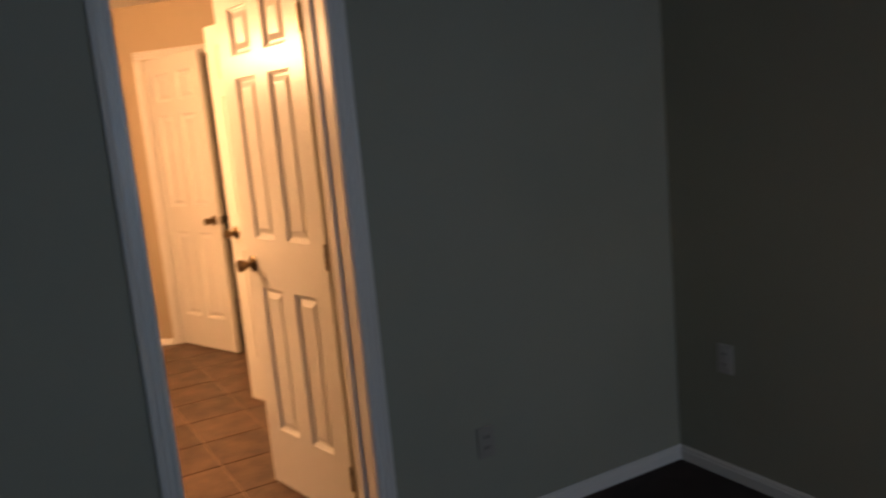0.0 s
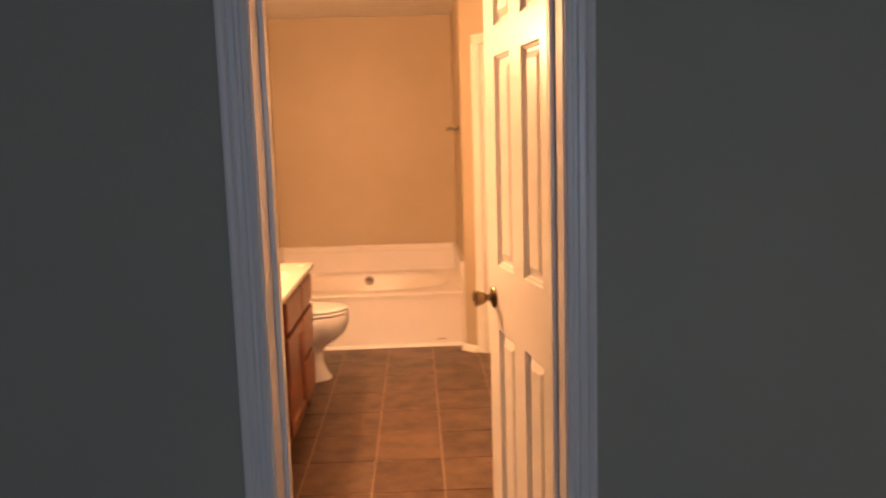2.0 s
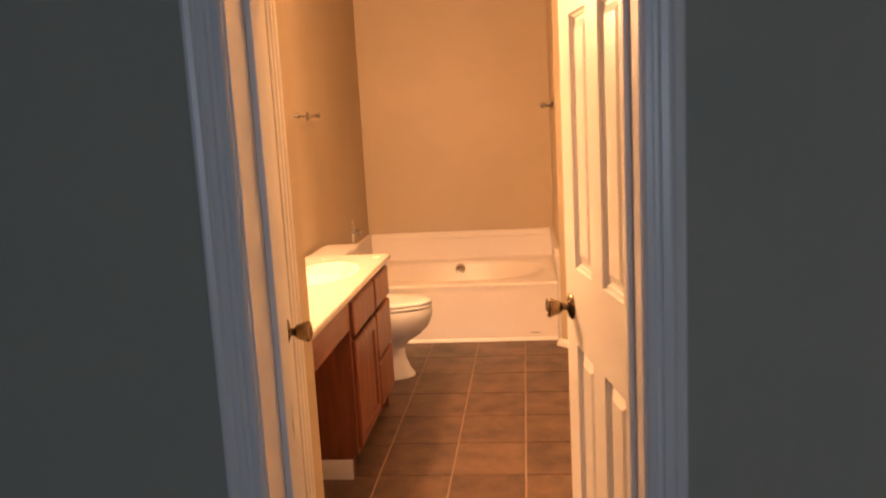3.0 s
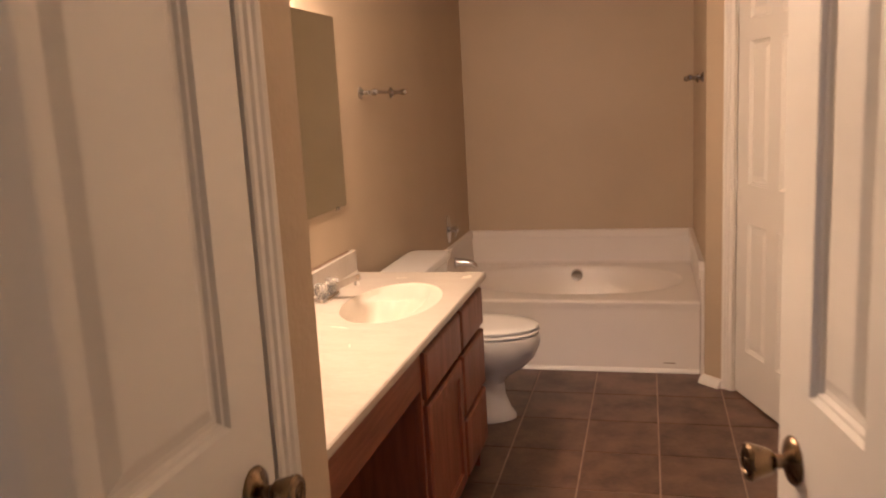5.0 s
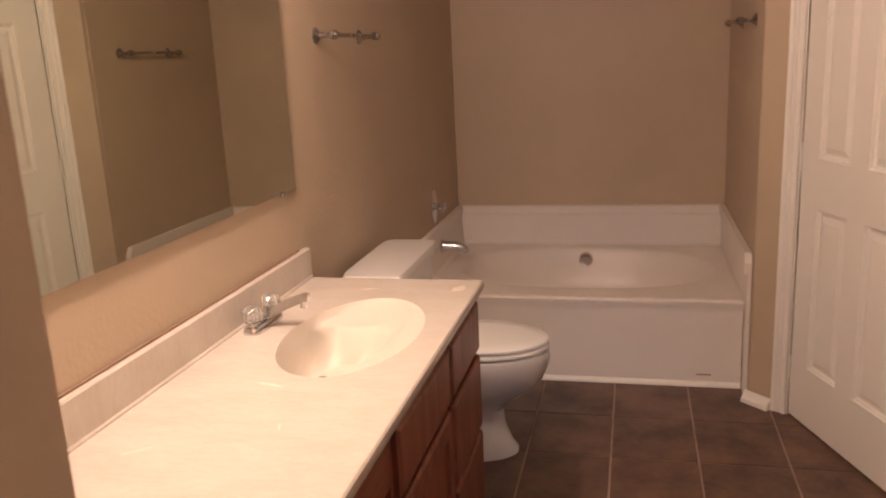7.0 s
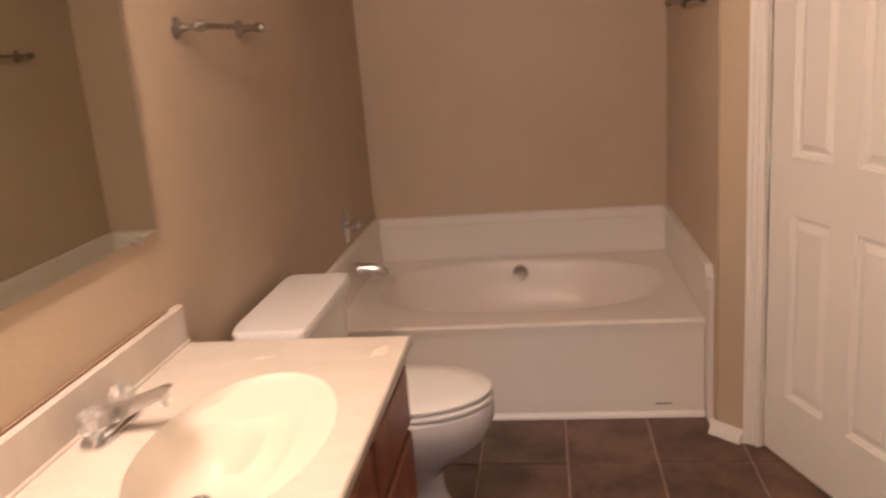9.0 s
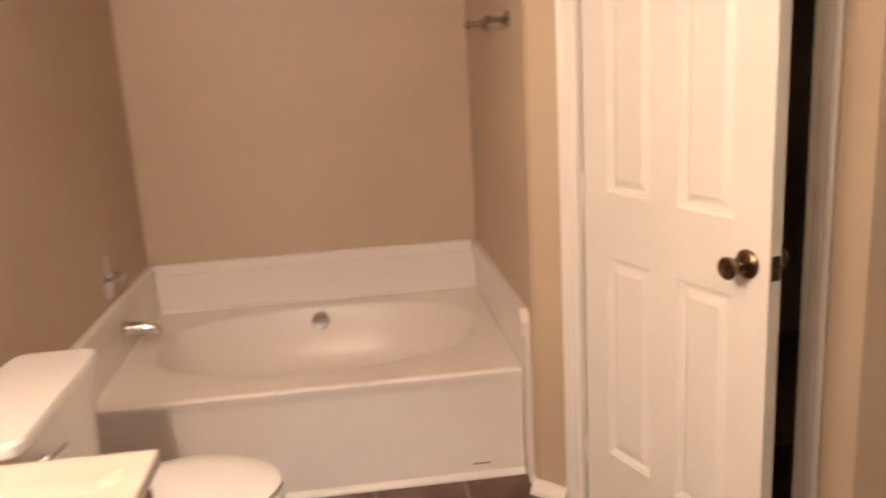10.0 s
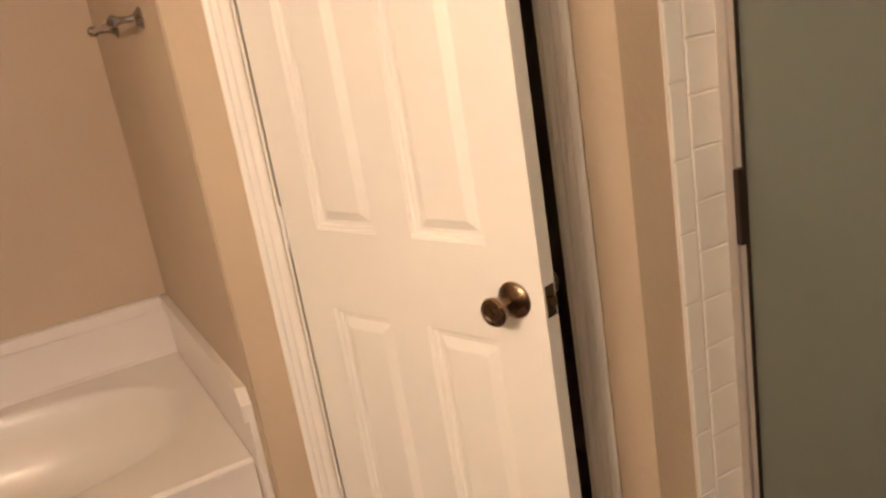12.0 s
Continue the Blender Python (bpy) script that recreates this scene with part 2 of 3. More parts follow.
wall("wall_partition_end", [(4.2, 4.3, YW2, YP, 0, CEILING)], BEIGE, "beige wall of the side room")
wall("wall_right", [(XR - 0.1, XR, YW2, YP + 0.1, 0, CEILING)], BEIGE, "beige bathroom wall behind the entry door")
wall("wall_closet_return", [(XL, XC - 0.1, YR - 0.1, YR, 0, CEILING)], BEIGE, "beige wall at the end of the vanity")
CD1 = 5.165
wall("wall_closet", [(XC - 0.1, XC, CD1, YR, 0, CEILING), (XC - 0.1, XC, YW2, CD1, HEAD, CEILING)], BEIGE, "beige wall with a narrow closet door")
wall("wall_entry", [(BX0, XO0 - 0.017, YW + 0.002, YW2 - 0.002, 0, CEILING), (XO1 + 0.017, BX1, YW + 0.002, YW2 - 0.002, 0, CEILING), (XO0 - 0.017, XO1 + 0.017, YW + 0.002, YW2 - 0.002, HEAD + 0.017, CEILING)], GREY, "grey bedroom wall with the bathroom doorway")
wall("wall_bedroom_side", [(BX1, BX1 + 0.1, BY0, YW2, 0, CEILING)], GREY, "grey bedroom side wall")
wall("wall_bedroom_window", [(BX0 - 0.1, 1.6, BY0 - 0.1, BY0, 0, CEILING), (3.4, BX1 + 0.1, BY0 - 0.1, BY0, 0, CEILING), (1.6, 3.4, BY0 - 0.1, BY0, 0, 0.8), (1.6, 3.4, BY0 - 0.1, BY0, 2.05, CEILING)], GREY, "grey bedroom wall with a window")
WZ0 = 0.8
wall("wall_bedroom_left", [(BX0 - 0.1, BX0, BY0, YW2, 0, CEILING)], GREY, "grey bedroom wall")
part("ceiling_bathroom", boxes((XL - 0.12, 4.3, YW2, YB + 0.12, CEILING, CEILING + 0.1)), CEIL, None, "white textured bathroom ceiling", kind="structure", category="ceiling")
part("ceiling_bedroom", boxes((BX0 - 0.1, BX1 + 0.1, BY0 - 0.1, YW2, CEILING, CEILING + 0.1)), CEIL, None, "white textured bedroom ceiling", kind="structure", category="ceiling")
part("floor_bedroom", boxes((BX0 - 0.1, BX1 + 0.1, BY0 - 0.1, YW + 0.05, -0.1, 0.0)), CARPET, None, "dark brown bedroom carpet", kind="structure", category="floor")
floor = part("floor_bathroom", boxes((XL - 0.1, 4.3, YW + 0.05, YB + 0.1, -0.1, -0.004)), GROUT, None, "grouted floor under brown bathroom tiles", kind="structure", category="floor")
part("threshold", boxes((XO0 - 0.02, XO1 + 0.02, YW + 0.03, YW + 0.08, -0.004, 0.006), bevel=0.002), DARKM, None, "dark metal threshold strip in the doorway", kind="structure", category="threshold")
wall("wall_closet_room", [(2.50, 4.3, YB, YB + 0.1, 0, CEILING), (4.2, 4.3, YS + 0.1, YB, 0, CEILING)], BEIGE, "walls of the dark closet behind the door")
wall("wall_linen_room", [(0.9, 1.0, YW2, YR - 0.1, 0, CEILING)], BEIGE, "wall of the dark linen closet")

window = thing("window_1", (2.5, BY0, WZ0), "white framed bedroom window", "window", kind="structure")
part("window_frame", boxes((-0.9, -0.86, -0.09, -0.04, 0, 1.25), (0.86, 0.9, -0.09, -0.04, 0, 1.25), (-0.86, 0.86, -0.09, -0.04, 0, 0.04), (-0.86, 0.86, -0.09, -0.04, 1.21, 1.25), (-0.02, 0.02, -0.09, -0.04, 0.04, 1.21)), WHITE, window)
for x0, x1 in ((-0.86, -0.02), (0.02, 0.86)):
    pane = part("pane", boxes((x0, x1, -0.07, -0.066, 0.04, 1.21)), CRYSTAL, window)
    pane.visible_shadow = False
part("ground", boxes((-40, 40, -80, BY0 - 0.15, -0.4, -0.3)), GROUT, None, "bare ground outside the window", kind="structure", category="ground")

# jambs and casings
jamb = part("jamb_entry", boxes((XO0 - 0.018, XO1 + 0.018, YW, YW2, HEAD, HEAD + 0.018), bevel=0.0015), WHITE, None, "white painted door jamb with stop", kind="structure", category="door jamb")
for x0, x1, xs0, xs1 in ((XO0 - 0.018, XO0, XO0, XO0 + 0.011), (XO1, XO1 + 0.018, XO1 - 0.011, XO1)):
    part("jamb_leg", boxes((x0, x1, YW, YW2, 0, HEAD), bevel=0.0015), WHITE, jamb)
    part("stop", boxes((xs0, xs1, YW + 0.085, YW + 0.12, 0, HEAD - 0.011), bevel=0.002), WHITE, jamb)
part("stop", boxes((XO0, XO1, YW + 0.085, YW + 0.12, HEAD - 0.011, HEAD), bevel=0.002), WHITE, jamb)
part("strike", boxes((XO0, XO0 + 0.0015, YW + 0.125, YW + 0.15, 0.90, 0.96)), BRASS, jamb, "worn brass strike plate")
casing("casing_entry", (XO0 - 0.004, YW, 0), (XO1 + 0.004, YW, 0), (0, -1, 0), HEAD + 0.004)
casing("casing_closet", on_slant(D2A - 0.002), on_slant(D2B + 0.002), NRM, HEAD + 0.004)
bm = bmesh.new()
for s0, s1 in ((D2A - 0.001, D2A + 0.004), (D2B - 0.004, D2B + 0.001)):
    rings(bm, [[on_slant(s, z) - NRM * d for s, d in ((s0, 0.0), (s1, 0.0), (s1, 0.1), (s0, 0.1))] for z in (0, HEAD)])
for s0, s1 in ((D2A + 0.004, D2A + 0.014), (D2B - 0.014, D2B - 0.004)):
    rings(bm, [[on_slant(s, z) - NRM * d for s, d in ((s0, 0.045), (s1, 0.045), (s1, 0.08), (s0, 0.08))] for z in (0, HEAD)])
part("jamb_closet", bm, WHITE, None, "white painted closet door jamb", kind="structure", category="door jamb")
part("casing_linen", extrude_profile(bmesh.new(), CASING, (XC, CD1 + 0.012, 0), (XC, CD1 + 0.012, HEAD), (1, 0, 0), (0, 1, 0)), WHITE, None, "white ridged casing of the linen closet door", kind="structure", category="door casing")
part("casing_linen_head", extrude_profile(bmesh.new(), CASING, (XC, YW2 + 0.001, HEAD), (XC, CD1 + 0.0695, HEAD), (1, 0, 0), (0, 0, 1)), WHITE, None, "white ridged head casing of the linen closet door", kind="structure", category="door casing")
part("jamb_linen", boxes((XC - 0.1, XC, CD1 - 0.004, CD1 + 0.012, 0, HEAD), (XC - 0.06, XC - 0.045, CD1 - 0.016, CD1 - 0.004, 0, HEAD)), WHITE, None, "white jamb of the linen closet door", kind="structure", category="door jamb")

baseboard("baseboard", (XO1 + 0.063, YW, 0), (BX1, YW, 0), (0, -1, 0), low=0.7)
baseboard("baseboard", (BX0, YW, 0), (XO0 - 0.063, YW, 0), (0, -1, 0), low=0.7)
baseboard("baseboard", (BX1, BY0, 0), (BX1, YW - 0.013, 0), (-1, 0, 0), low=0.7)
baseboard("baseboard", on_slant(D2B + 0.06), pe, NRM)
baseboard("baseboard", (XR - 0.1, YW2, 0), (XR - 0.1, YP + 0.1, 0), (-1, 0, 0))
baseboard("baseboard", (XL, 7.17, 0), (XL, 8.39, 0), (1, 0, 0))
baseboard("baseboard", (pe.x, pe.y, 0), (3.145, pe.y, 0), (0, -1, 0))

# ---- doors ----


def door_skin(bm, w, h, y, side, cols, rows):
    """One moulded face with raised panels at depth y, facing side."""
    xs = sorted({0, w, *[v for c in cols for v in c]})
    zs = sorted({0, h, *[v for c in rows for v in c]})
    for i in range(len(xs) - 1):
        for j in range(len(zs) - 1):
            x0, x1, z0, z1 = xs[i], xs[i + 1], zs[j], zs[j + 1]
            if any(abs(c[0] - x0) < 1e-6 for c in cols) and any(abs(c[0] - z0) < 1e-6 for c in rows):
                prev = None
                for ins, dep in ((0, 0), (0.004, 0.007), (0.009, 0.008), (0.012, 0.0135), (0.020, 0.0135), (0.040, 0.004), (0.044, 0.0035)):
                    loop = [bm.verts.new((x, y - side * dep, z)) for x, z in ((x0 + ins, z0 + ins), (x1 - ins, z0 + ins), (x1 - ins, z1 - ins), (x0 + ins, z1 - ins))]
                    if prev:
                        for k in range(4):
                            bm.faces.new((prev[k], prev[(k + 1) % 4], loop[(k + 1) % 4], loop[k]))
                    prev = loop
                bm.faces.new(prev)
            else:
                bm.faces.new([bm.verts.new(v) for v in ((x0, y, z0), (x1, y, z0), (x1, y, z1), (x0, y, z1))])


def knob_parts(parent, x, z, y, side, worn=True):
    m = Matrix.Translation((x, y, z)) @ Matrix.Rotation(-side * math.pi / 2, 4, "X")
    rose = part("rose", lathe(bmesh.new(), [(0.034, 0), (0.034, 0.003), (0.031, 0.007), (0.02, 0.011), (0.013, 0.013), (0.011, 0.014)], m, 28), BRASS, parent, smooth=True)
    part("knob", lathe(bmesh.new(), [(0.010, 0.012), (0.010, 0.026), (0.015, 0.030), (0.019, 0.036), (0.0215, 0.045), (0.025, 0.055), (0.0265, 0.061), (0.024, 0.065), (0.016, 0.0665), (0.014, 0.064), (0.006, 0.064), (0.005, 0.066)], m, 28), BRASS, parent, "antique brass round door knob", smooth=True)
    return rose


def door(name, at, turn, w, label, hinge_side=1, h=2.03, cols=None, faces=(1, -1)):
    """Hinge line at x=0 of its own frame, leaf along +x."""
    root = thing(name, at, label, "door", kind="structure", turn=turn)
    t = 0.035
    cols = cols or [(0.108, w / 2 - 0.05), (w / 2 + 0.05, w - 0.108)]
    rows = [(0.225, 0.83), (1.01, 1.64), (1.735, 1.925)] if name == "door_closet" else [(0.25, 0.85), (1.05, 1.67), (1.755, 1.93)]
    bm = bmesh.new()
    z0 = 0.012
    door_skin(bm, w, h, 0, 1, cols, rows)
    door_skin(bm, w, h, -t, -1, cols, rows)
    for x0, x1, za, zb in ((0, 0, 0, h), (w, w, 0, h)):
        bm.faces.new([bm.verts.new(v) for v in ((x0, 0, za), (x0, -t, za), (x0, -t, zb), (x0, 0, zb))])
    for z in (0, h):
        bm.faces.new([bm.verts.new(v) for v in ((0, 0, z), (w, 0, z), (w, -t, z), (0, -t, z))])
    bmesh.ops.remove_doubles(bm, verts=bm.verts, dist=0.0002)
    bmesh.ops.translate(bm, verts=bm.verts, vec=(0, 0, z0))
    leaf = part("leaf", bm, DOORPAINT, root)
    zk = 0.927 if name == "door_closet" else 0.955
    for s in faces:
        knob_parts(root, w - 0.062, zk, 0 if s > 0 else -t, s)
    part("latch", boxes((w, w + 0.0015, -t / 2 - 0.012, -t / 2 + 0.012, zk - 0.028, zk + 0.028), (w, w + 0.009, -t / 2 - 0.006, -t / 2 + 0.006, zk - 0.008, zk + 0.008)), BRASS, root, "worn brass latch plate and bolt")
    for z in (0.2, 1.02, 1.83):
        part("hinge", lathe(bmesh.new(), [(0.0055, -0.045), (0.0055, 0.045), (0.003, 0.05)], Matrix.Translation((-0.004, 0.004 if hinge_side > 0 else -t - 0.004, z)), 10), WHITE if name == "door_closet" else BRASS, root, "worn hinge knuckle")
    return root


# the entry door stands open into the bathroom; its leaf runs from the hinge along +y, leaning to the left
door("door_entry", (2.405, 4.72, 0), 100.0, 0.63, "white six-panel entry door standing open", hinge_side=1)
closet_door = door("door_closet", (2.551, 8.141, 0), -71.0, 0.68, "white six-panel closet door standing ajar", hinge_side=-1)
door("door_side", (2.70, 5.9, 0), 105.0, 0.61, "white six-panel door standing open against the shower side", hinge_side=1)
door("door_linen", (XC - 0.022, CD1 - 0.011 - 0.455, 0), 90.0, 0.455, "white panelled linen closet door, shut", hinge_side=1, cols=[(0.10, 0.352)], faces=(-1,))

linen_door = bpy.data.objects["door_linen"]
part("scratch", boxes((0.311, 0.314, -0.0362, -0.0355, 0.757, 0.793), (0.313, 0.320, -0.0362, -0.0355, 0.783, 0.787)), SLOT, linen_door, "small black scratch in the paint")
rp = random.Random(7)
bm = bmesh.new()
rim_in = [bm.verts.new((0.618 + 0.0335 * math.cos(a), -0.0354, 0.927 + 0.0335 * math.sin(a))) for a in [2 * math.pi * k / 26 for k in range(26)]]
rim_out = [bm.verts.new((0.618 + q * math.cos(a), -0.0354, 0.930 + q * math.sin(a))) for a, q in [(2 * math.pi * k / 26, 0.0355 + 0.0045 * rp.random()) for k in range(26)]]
for k in range(26):
    bm.faces.new((rim_in[k], rim_in[(k + 1) % 26], rim_out[(k + 1) % 26], rim_out[k]))
part("paint_edge", bm, WHITE, closet_door, "uneven raised edge of white paint round the knob")

# ---- bathtub ----


def ellipse(cx, cy, ax, ay, z, n=64, e=2.0):
    out = []
    for i in range(n):
        t = 2 * math.pi * i / n
        c, s = math.cos(t), math.sin(t)
        out.append((cx + ax * math.copysign(abs(c) ** (2 / e), c), cy + ay * math.copysign(abs(s) ** (2 / e), s), z))
    return out


def rect_loop(x0, x1, y0, y1, z, cx, cy, ax, ay, n=64):
    """Points on a rectangle in the directions of an ellipse's points."""
    out = []
    for x, y, _ in ellipse(cx, cy, ax, ay, z, n):
        dx, dy = x - cx, y - cy
        k = min([(v - cx) / dx for v in (x0, x1) if dx and (v - cx) / dx > 0] + [(v - cy) / dy for v in (y0, y1) if dy and (v - cy) / dy > 0])
        out.append((cx + dx * k, cy + dy * k, z))
    for qx in (x0, x1):
        for qy in (y0, y1):
            i = min(range(n), key=lambda k: (out[k][0] - qx) ** 2 + (out[k][1] - qy) ** 2)
            out[i] = (qx, qy, z)
    return out


TX0, TX1, TY0, TY1, TZ = XL + 0.002, XA - 0.019, 8.385, YB - 0.002, 0.385
tub = thing("bathtub", ((TX0 + TX1) / 2, TY0, 0), "glossy white oval soaking tub in the wall alcove", "bathtub")
tub.matrix_world = Matrix.Identity(4)
cx, cy = 1.68, 8.92
bm = bmesh.new()
loops = [rect_loop(TX0, TX1, TY0 + 0.012, TY1, TZ - 0.02, cx, cy, 0.6, 0.38), rect_loop(TX0, TX1, TY0 + 0.012, TY1, TZ, cx, cy, 0.6, 0.38)]
loops += [ellipse(cx, cy, 0.62 + a, 0.385 + a, TZ + dz * 0.84, e=2.3) for a, dz in ((0.012, 0.0), (0.0, -0.003), (-0.008, -0.012), (-0.018, -0.045), (-0.035, -0.12), (-0.06, -0.21), (-0.09, -0.275), (-0.13, -0.31), (-0.2, -0.325), (-0.3, -0.328))]
rings(bm, loops, close0=False)
part("basin", bm, ACRYL, tub, "glossy white oval basin and deck", smooth=True)
bm = bmesh.new()
pr = [(TZ - 0.001, 0.0118), (TZ - 0.001, 0.009), (TZ - 0.004, 0.004), (TZ - 0.009, 0.0), (TZ - 0.024, 0.0), (TZ - 0.032, 0.004), (TZ - 0.06, 0.006), (0.115, 0.010), (0.085, 0.004), (0.02, 0.001), (0.0, 0.002), (0.0, 0.03), (TZ - 0.03, 0.03)]
rings(bm, [[(x, TY0 + d, z) for z, d in pr] for x in (TX0, TX1)])
part("apron", bm, ACRYL, tub, "white tub front with a rolled rim", smooth=True)
part("drain", lathe(bmesh.new(), [(0.028, 0), (0.028, 0.004), (0.022, 0.006), (0.012, 0.004)], Matrix.Translation((1.70, 9.09, 0.112)), 20), CHROME, tub, "round chrome drain", smooth=True)
mo = Matrix.Translation((1.672, 9.268, 0.326)) @ Matrix.Rotation(radians(97), 4, "X")
part("overflow", lathe(bmesh.new(), [(0.038, -0.02), (0.038, 0.004), (0.034, 0.010), (0.02, 0.012), (0.005, 0.011)], mo, 24), CHROME, tub, "round chrome overflow plate", smooth=True)
part("mark", boxes((2.19, 2.25, TY0 + 0.001, TY0 + 0.01, 0.047, 0.052)), RUBBER, tub, "small rust-brown scratch")

# splash surround: panels a little proud of the wall, with a stepped top edge
SPZ = 0.60
sur = thing("tub_surround", (1.6, YB, TZ), "white acrylic splash rail round the bathtub", "tub surround", kind="structure")
sur.matrix_world = Matrix.Identity(4)
bm = bmesh.new()
prof = [(TZ, 0.0), (TZ, 0.040), (TZ + 0.012, 0.028), (SPZ - 0.050, 0.017), (SPZ - 0.046, 0.028), (SPZ - 0.006, 0.028), (SPZ, 0.021), (SPZ, 0.0)]
rings(bm, [[(x, YB - d, z) for z, d in prof] for x in (XL, XA)])
part("back_rail", bm, ACRYL, sur, smooth=False)
bm = bmesh.new()
rings(bm, [[(XL + d, y, z) for z, d in prof] for y in (8.385, YB)])
part("side_rail", bm, ACRYL, sur)
bm = bmesh.new()
side = [(8.328, 0.0), (8.328, 0.56), (8.352, SPZ), (YB, SPZ), (YB, TZ - 0.02), (8.39, TZ - 0.02), (8.38, 0.0)]
rings(bm, [[(x, y, z) for y, z in side] for x in (XA - 0.017, XA - 0.001)])
part("side_rail", bm, ACRYL, sur)
rail = [(8.327, 0.515), (8.327, 0.561), (8.352, SPZ + 0.003), (YB, SPZ + 0.003), (YB, SPZ - 0.042), (8.372, SPZ - 0.042), (8.352, 0.515)]
bm = bmesh.new()
rings(bm, [[(x, y, z) for y, z in rail] for x in (XA - 0.029, XA - 0.0175)])
part("rail_cap", bm, ACRYL, sur)
quarter_round("trim_tub", (1.0, 8.387, 0), (XA - 0.021, 8.387, 0), (0, -1, 0), 0.02)
quarter_round("trim_alcove", (XA, 8.328, 0), (XA, YC, 0), (-1, 0, 0), 0.018)
quarter_round("trim_slant", on_slant(-0.012), on_slant(D2A - 0.060), NRM, 0.040)

# tub filler and valve on the left wall
sp = thing("tub_spout", (XL, 8.87, 0.492), "chrome tub spout on the wall above the bathtub", "tub spout")
bm = bmesh.new()
tube(bm, [(0.025, 0, 0), (0.05, 0, 0.002), (0.09, 0, 0.001), (0.125, 0, -0.006), (0.145, 0, -0.018), (0.150, 0, -0.032)], [0.030, 0.026, 0.023, 0.021, 0.018, 0.015], 18)
part("spout", bm, CHROME, sp, smooth=True)
part("flange", lathe(bmesh.new(), [(0.034, 0.024), (0.034, 0.030), (0.028, 0.034)], Matrix.Rotation(math.pi / 2, 4, "Y"), 20), CHROME, sp, smooth=True)
vl = thing("tub_valve", (XL, 8.83, 0.705), "chrome shower valve with oval plate and lever", "tub valve")
bm = bmesh.new()
rings(bm, [[(d, a * math.cos(t), b * math.sin(t)) for t in [2 * math.pi * i / 28 for i in range(28)]] for d, a, b in ((0, 0.052, 0.085), (0.004, 0.052, 0.085), (0.008, 0.045, 0.078), (0.010, 0.03, 0.05))])
part("plate", bm, CHROME, vl, smooth=True)
bm = bmesh.new()
lathe(bm, [(0.016, 0.008), (0.016, 0.04), (0.020, 0.045), (0.020, 0.058), (0.012, 0.062)], Matrix.Rotation(math.pi / 2, 4, "Y"), 18)
tube(bm, [(0.05, 0, 0), (0.052, -0.025, -0.02), (0.054, -0.045, -0.038)], [0.007, 0.006, 0.005], 8)
part("lever", bm, CHROME, vl, smooth=True)

# ---- vanity ----
CX1, CY0, CY1, CZ = 1.50, YR + 0.001, 7.20, 0.80
top = thing("countertop_with_sink", (XL, CY0, CZ), "cream cultured-marble countertop with moulded oval sink", "countertop")
top.matrix_world = Matrix.Identity(4)
sx, sy, sax, say = 1.268, 6.725, 0.162, 0.278
bm = bmesh.new()
outer = lambda d, z: rect_loop(XL + 0.002 - 0, CX1 - d, CY0, CY1 - d, z, sx, sy, 0.2, 0.4, 72)
loops = [outer(0.012, CZ - 0.028), outer(0.002, CZ - 0.026), outer(0, CZ - 0.018), outer(0.001, CZ - 0.004), outer(0.005, CZ)]
loops += [ellipse(sx, sy, sax, say, CZ, 72)]
rings(bm, loops, close0=False, close1=False)
part("slab", bm, MARBLE, top, "cream marbled slab with a soft front edge", smooth=True)


def sink_loop(a, dz, shell=0.0, off=0.024):
    out = []
    for i, (x, y, z) in enumerate(ellipse(sx - a * 0.10, sy - a * 0.06, sax * (1 - a), say * (1 - a), CZ + dz, 72)):
        t = 2 * math.pi * i / 72
        k = max(0, math.sin(t)) ** 2 * shell * (0.94 + 0.06 * math.cos(7 * t))
        out.append((x - 2 * off * max(0, math.cos(t)) ** 1.3, y - k, z))
    return out


bm = bmesh.new()
rings(bm, [sink_loop(0, 0.0, off=0.0), sink_loop(0.012, -0.0035, off=0.001), sink_loop(0.02, -0.006, off=0.018), sink_loop(0.035, -0.010, 0.004), sink_loop(0.06, -0.020, 0.02), sink_loop(0.09, -0.027, 0.085), sink_loop(0.12, -0.034, 0.105), sink_loop(0.16, -0.055, 0.11), sink_loop(0.23, -0.085, 0.100), sink_loop(0.3, -0.10, 0.088), sink_loop(0.45, -0.118, 0.045), sink_loop(0.65, -0.127, off=0.01), sink_loop(0.86, -0.130, off=0.0)], close0=False)
part("sink_bowl", bm, BASINM, top, "bone-coloured moulded oval sink bowl", smooth=True)
bm = bmesh.new()
rings(bm, [[(XL + d, y, z) for z, d in ((CZ - 0.01, 0.001), (CZ - 0.01, 0.026), (CZ + 0.004, 0.024), (CZ + 0.008, 0.020), (0.888, 0.019), (0.892, 0.015), (0.892, 0.001))] for y in (CY0, CY1)])
part("backsplash", bm, MARBLE, top, "cream backsplash with caulk line")
part("sink_drain", lathe(bmesh.new(), [(0.022, 0), (0.022, 0.003), (0.018, 0.005), (0.016, 0.001), (0.003, 0.0)], Matrix.Translation((1.175, 6.725, 0.6705)), 20), DARKM, top, "stained metal sink drain", smooth=True)
bm = boxes((XL + 0.001, XL + 0.007, CY0 + 0.25, 7.15, 0.8922, 0.897))
part("caulk", bm, RUBBER, top, "thin brown gap above the backsplash")

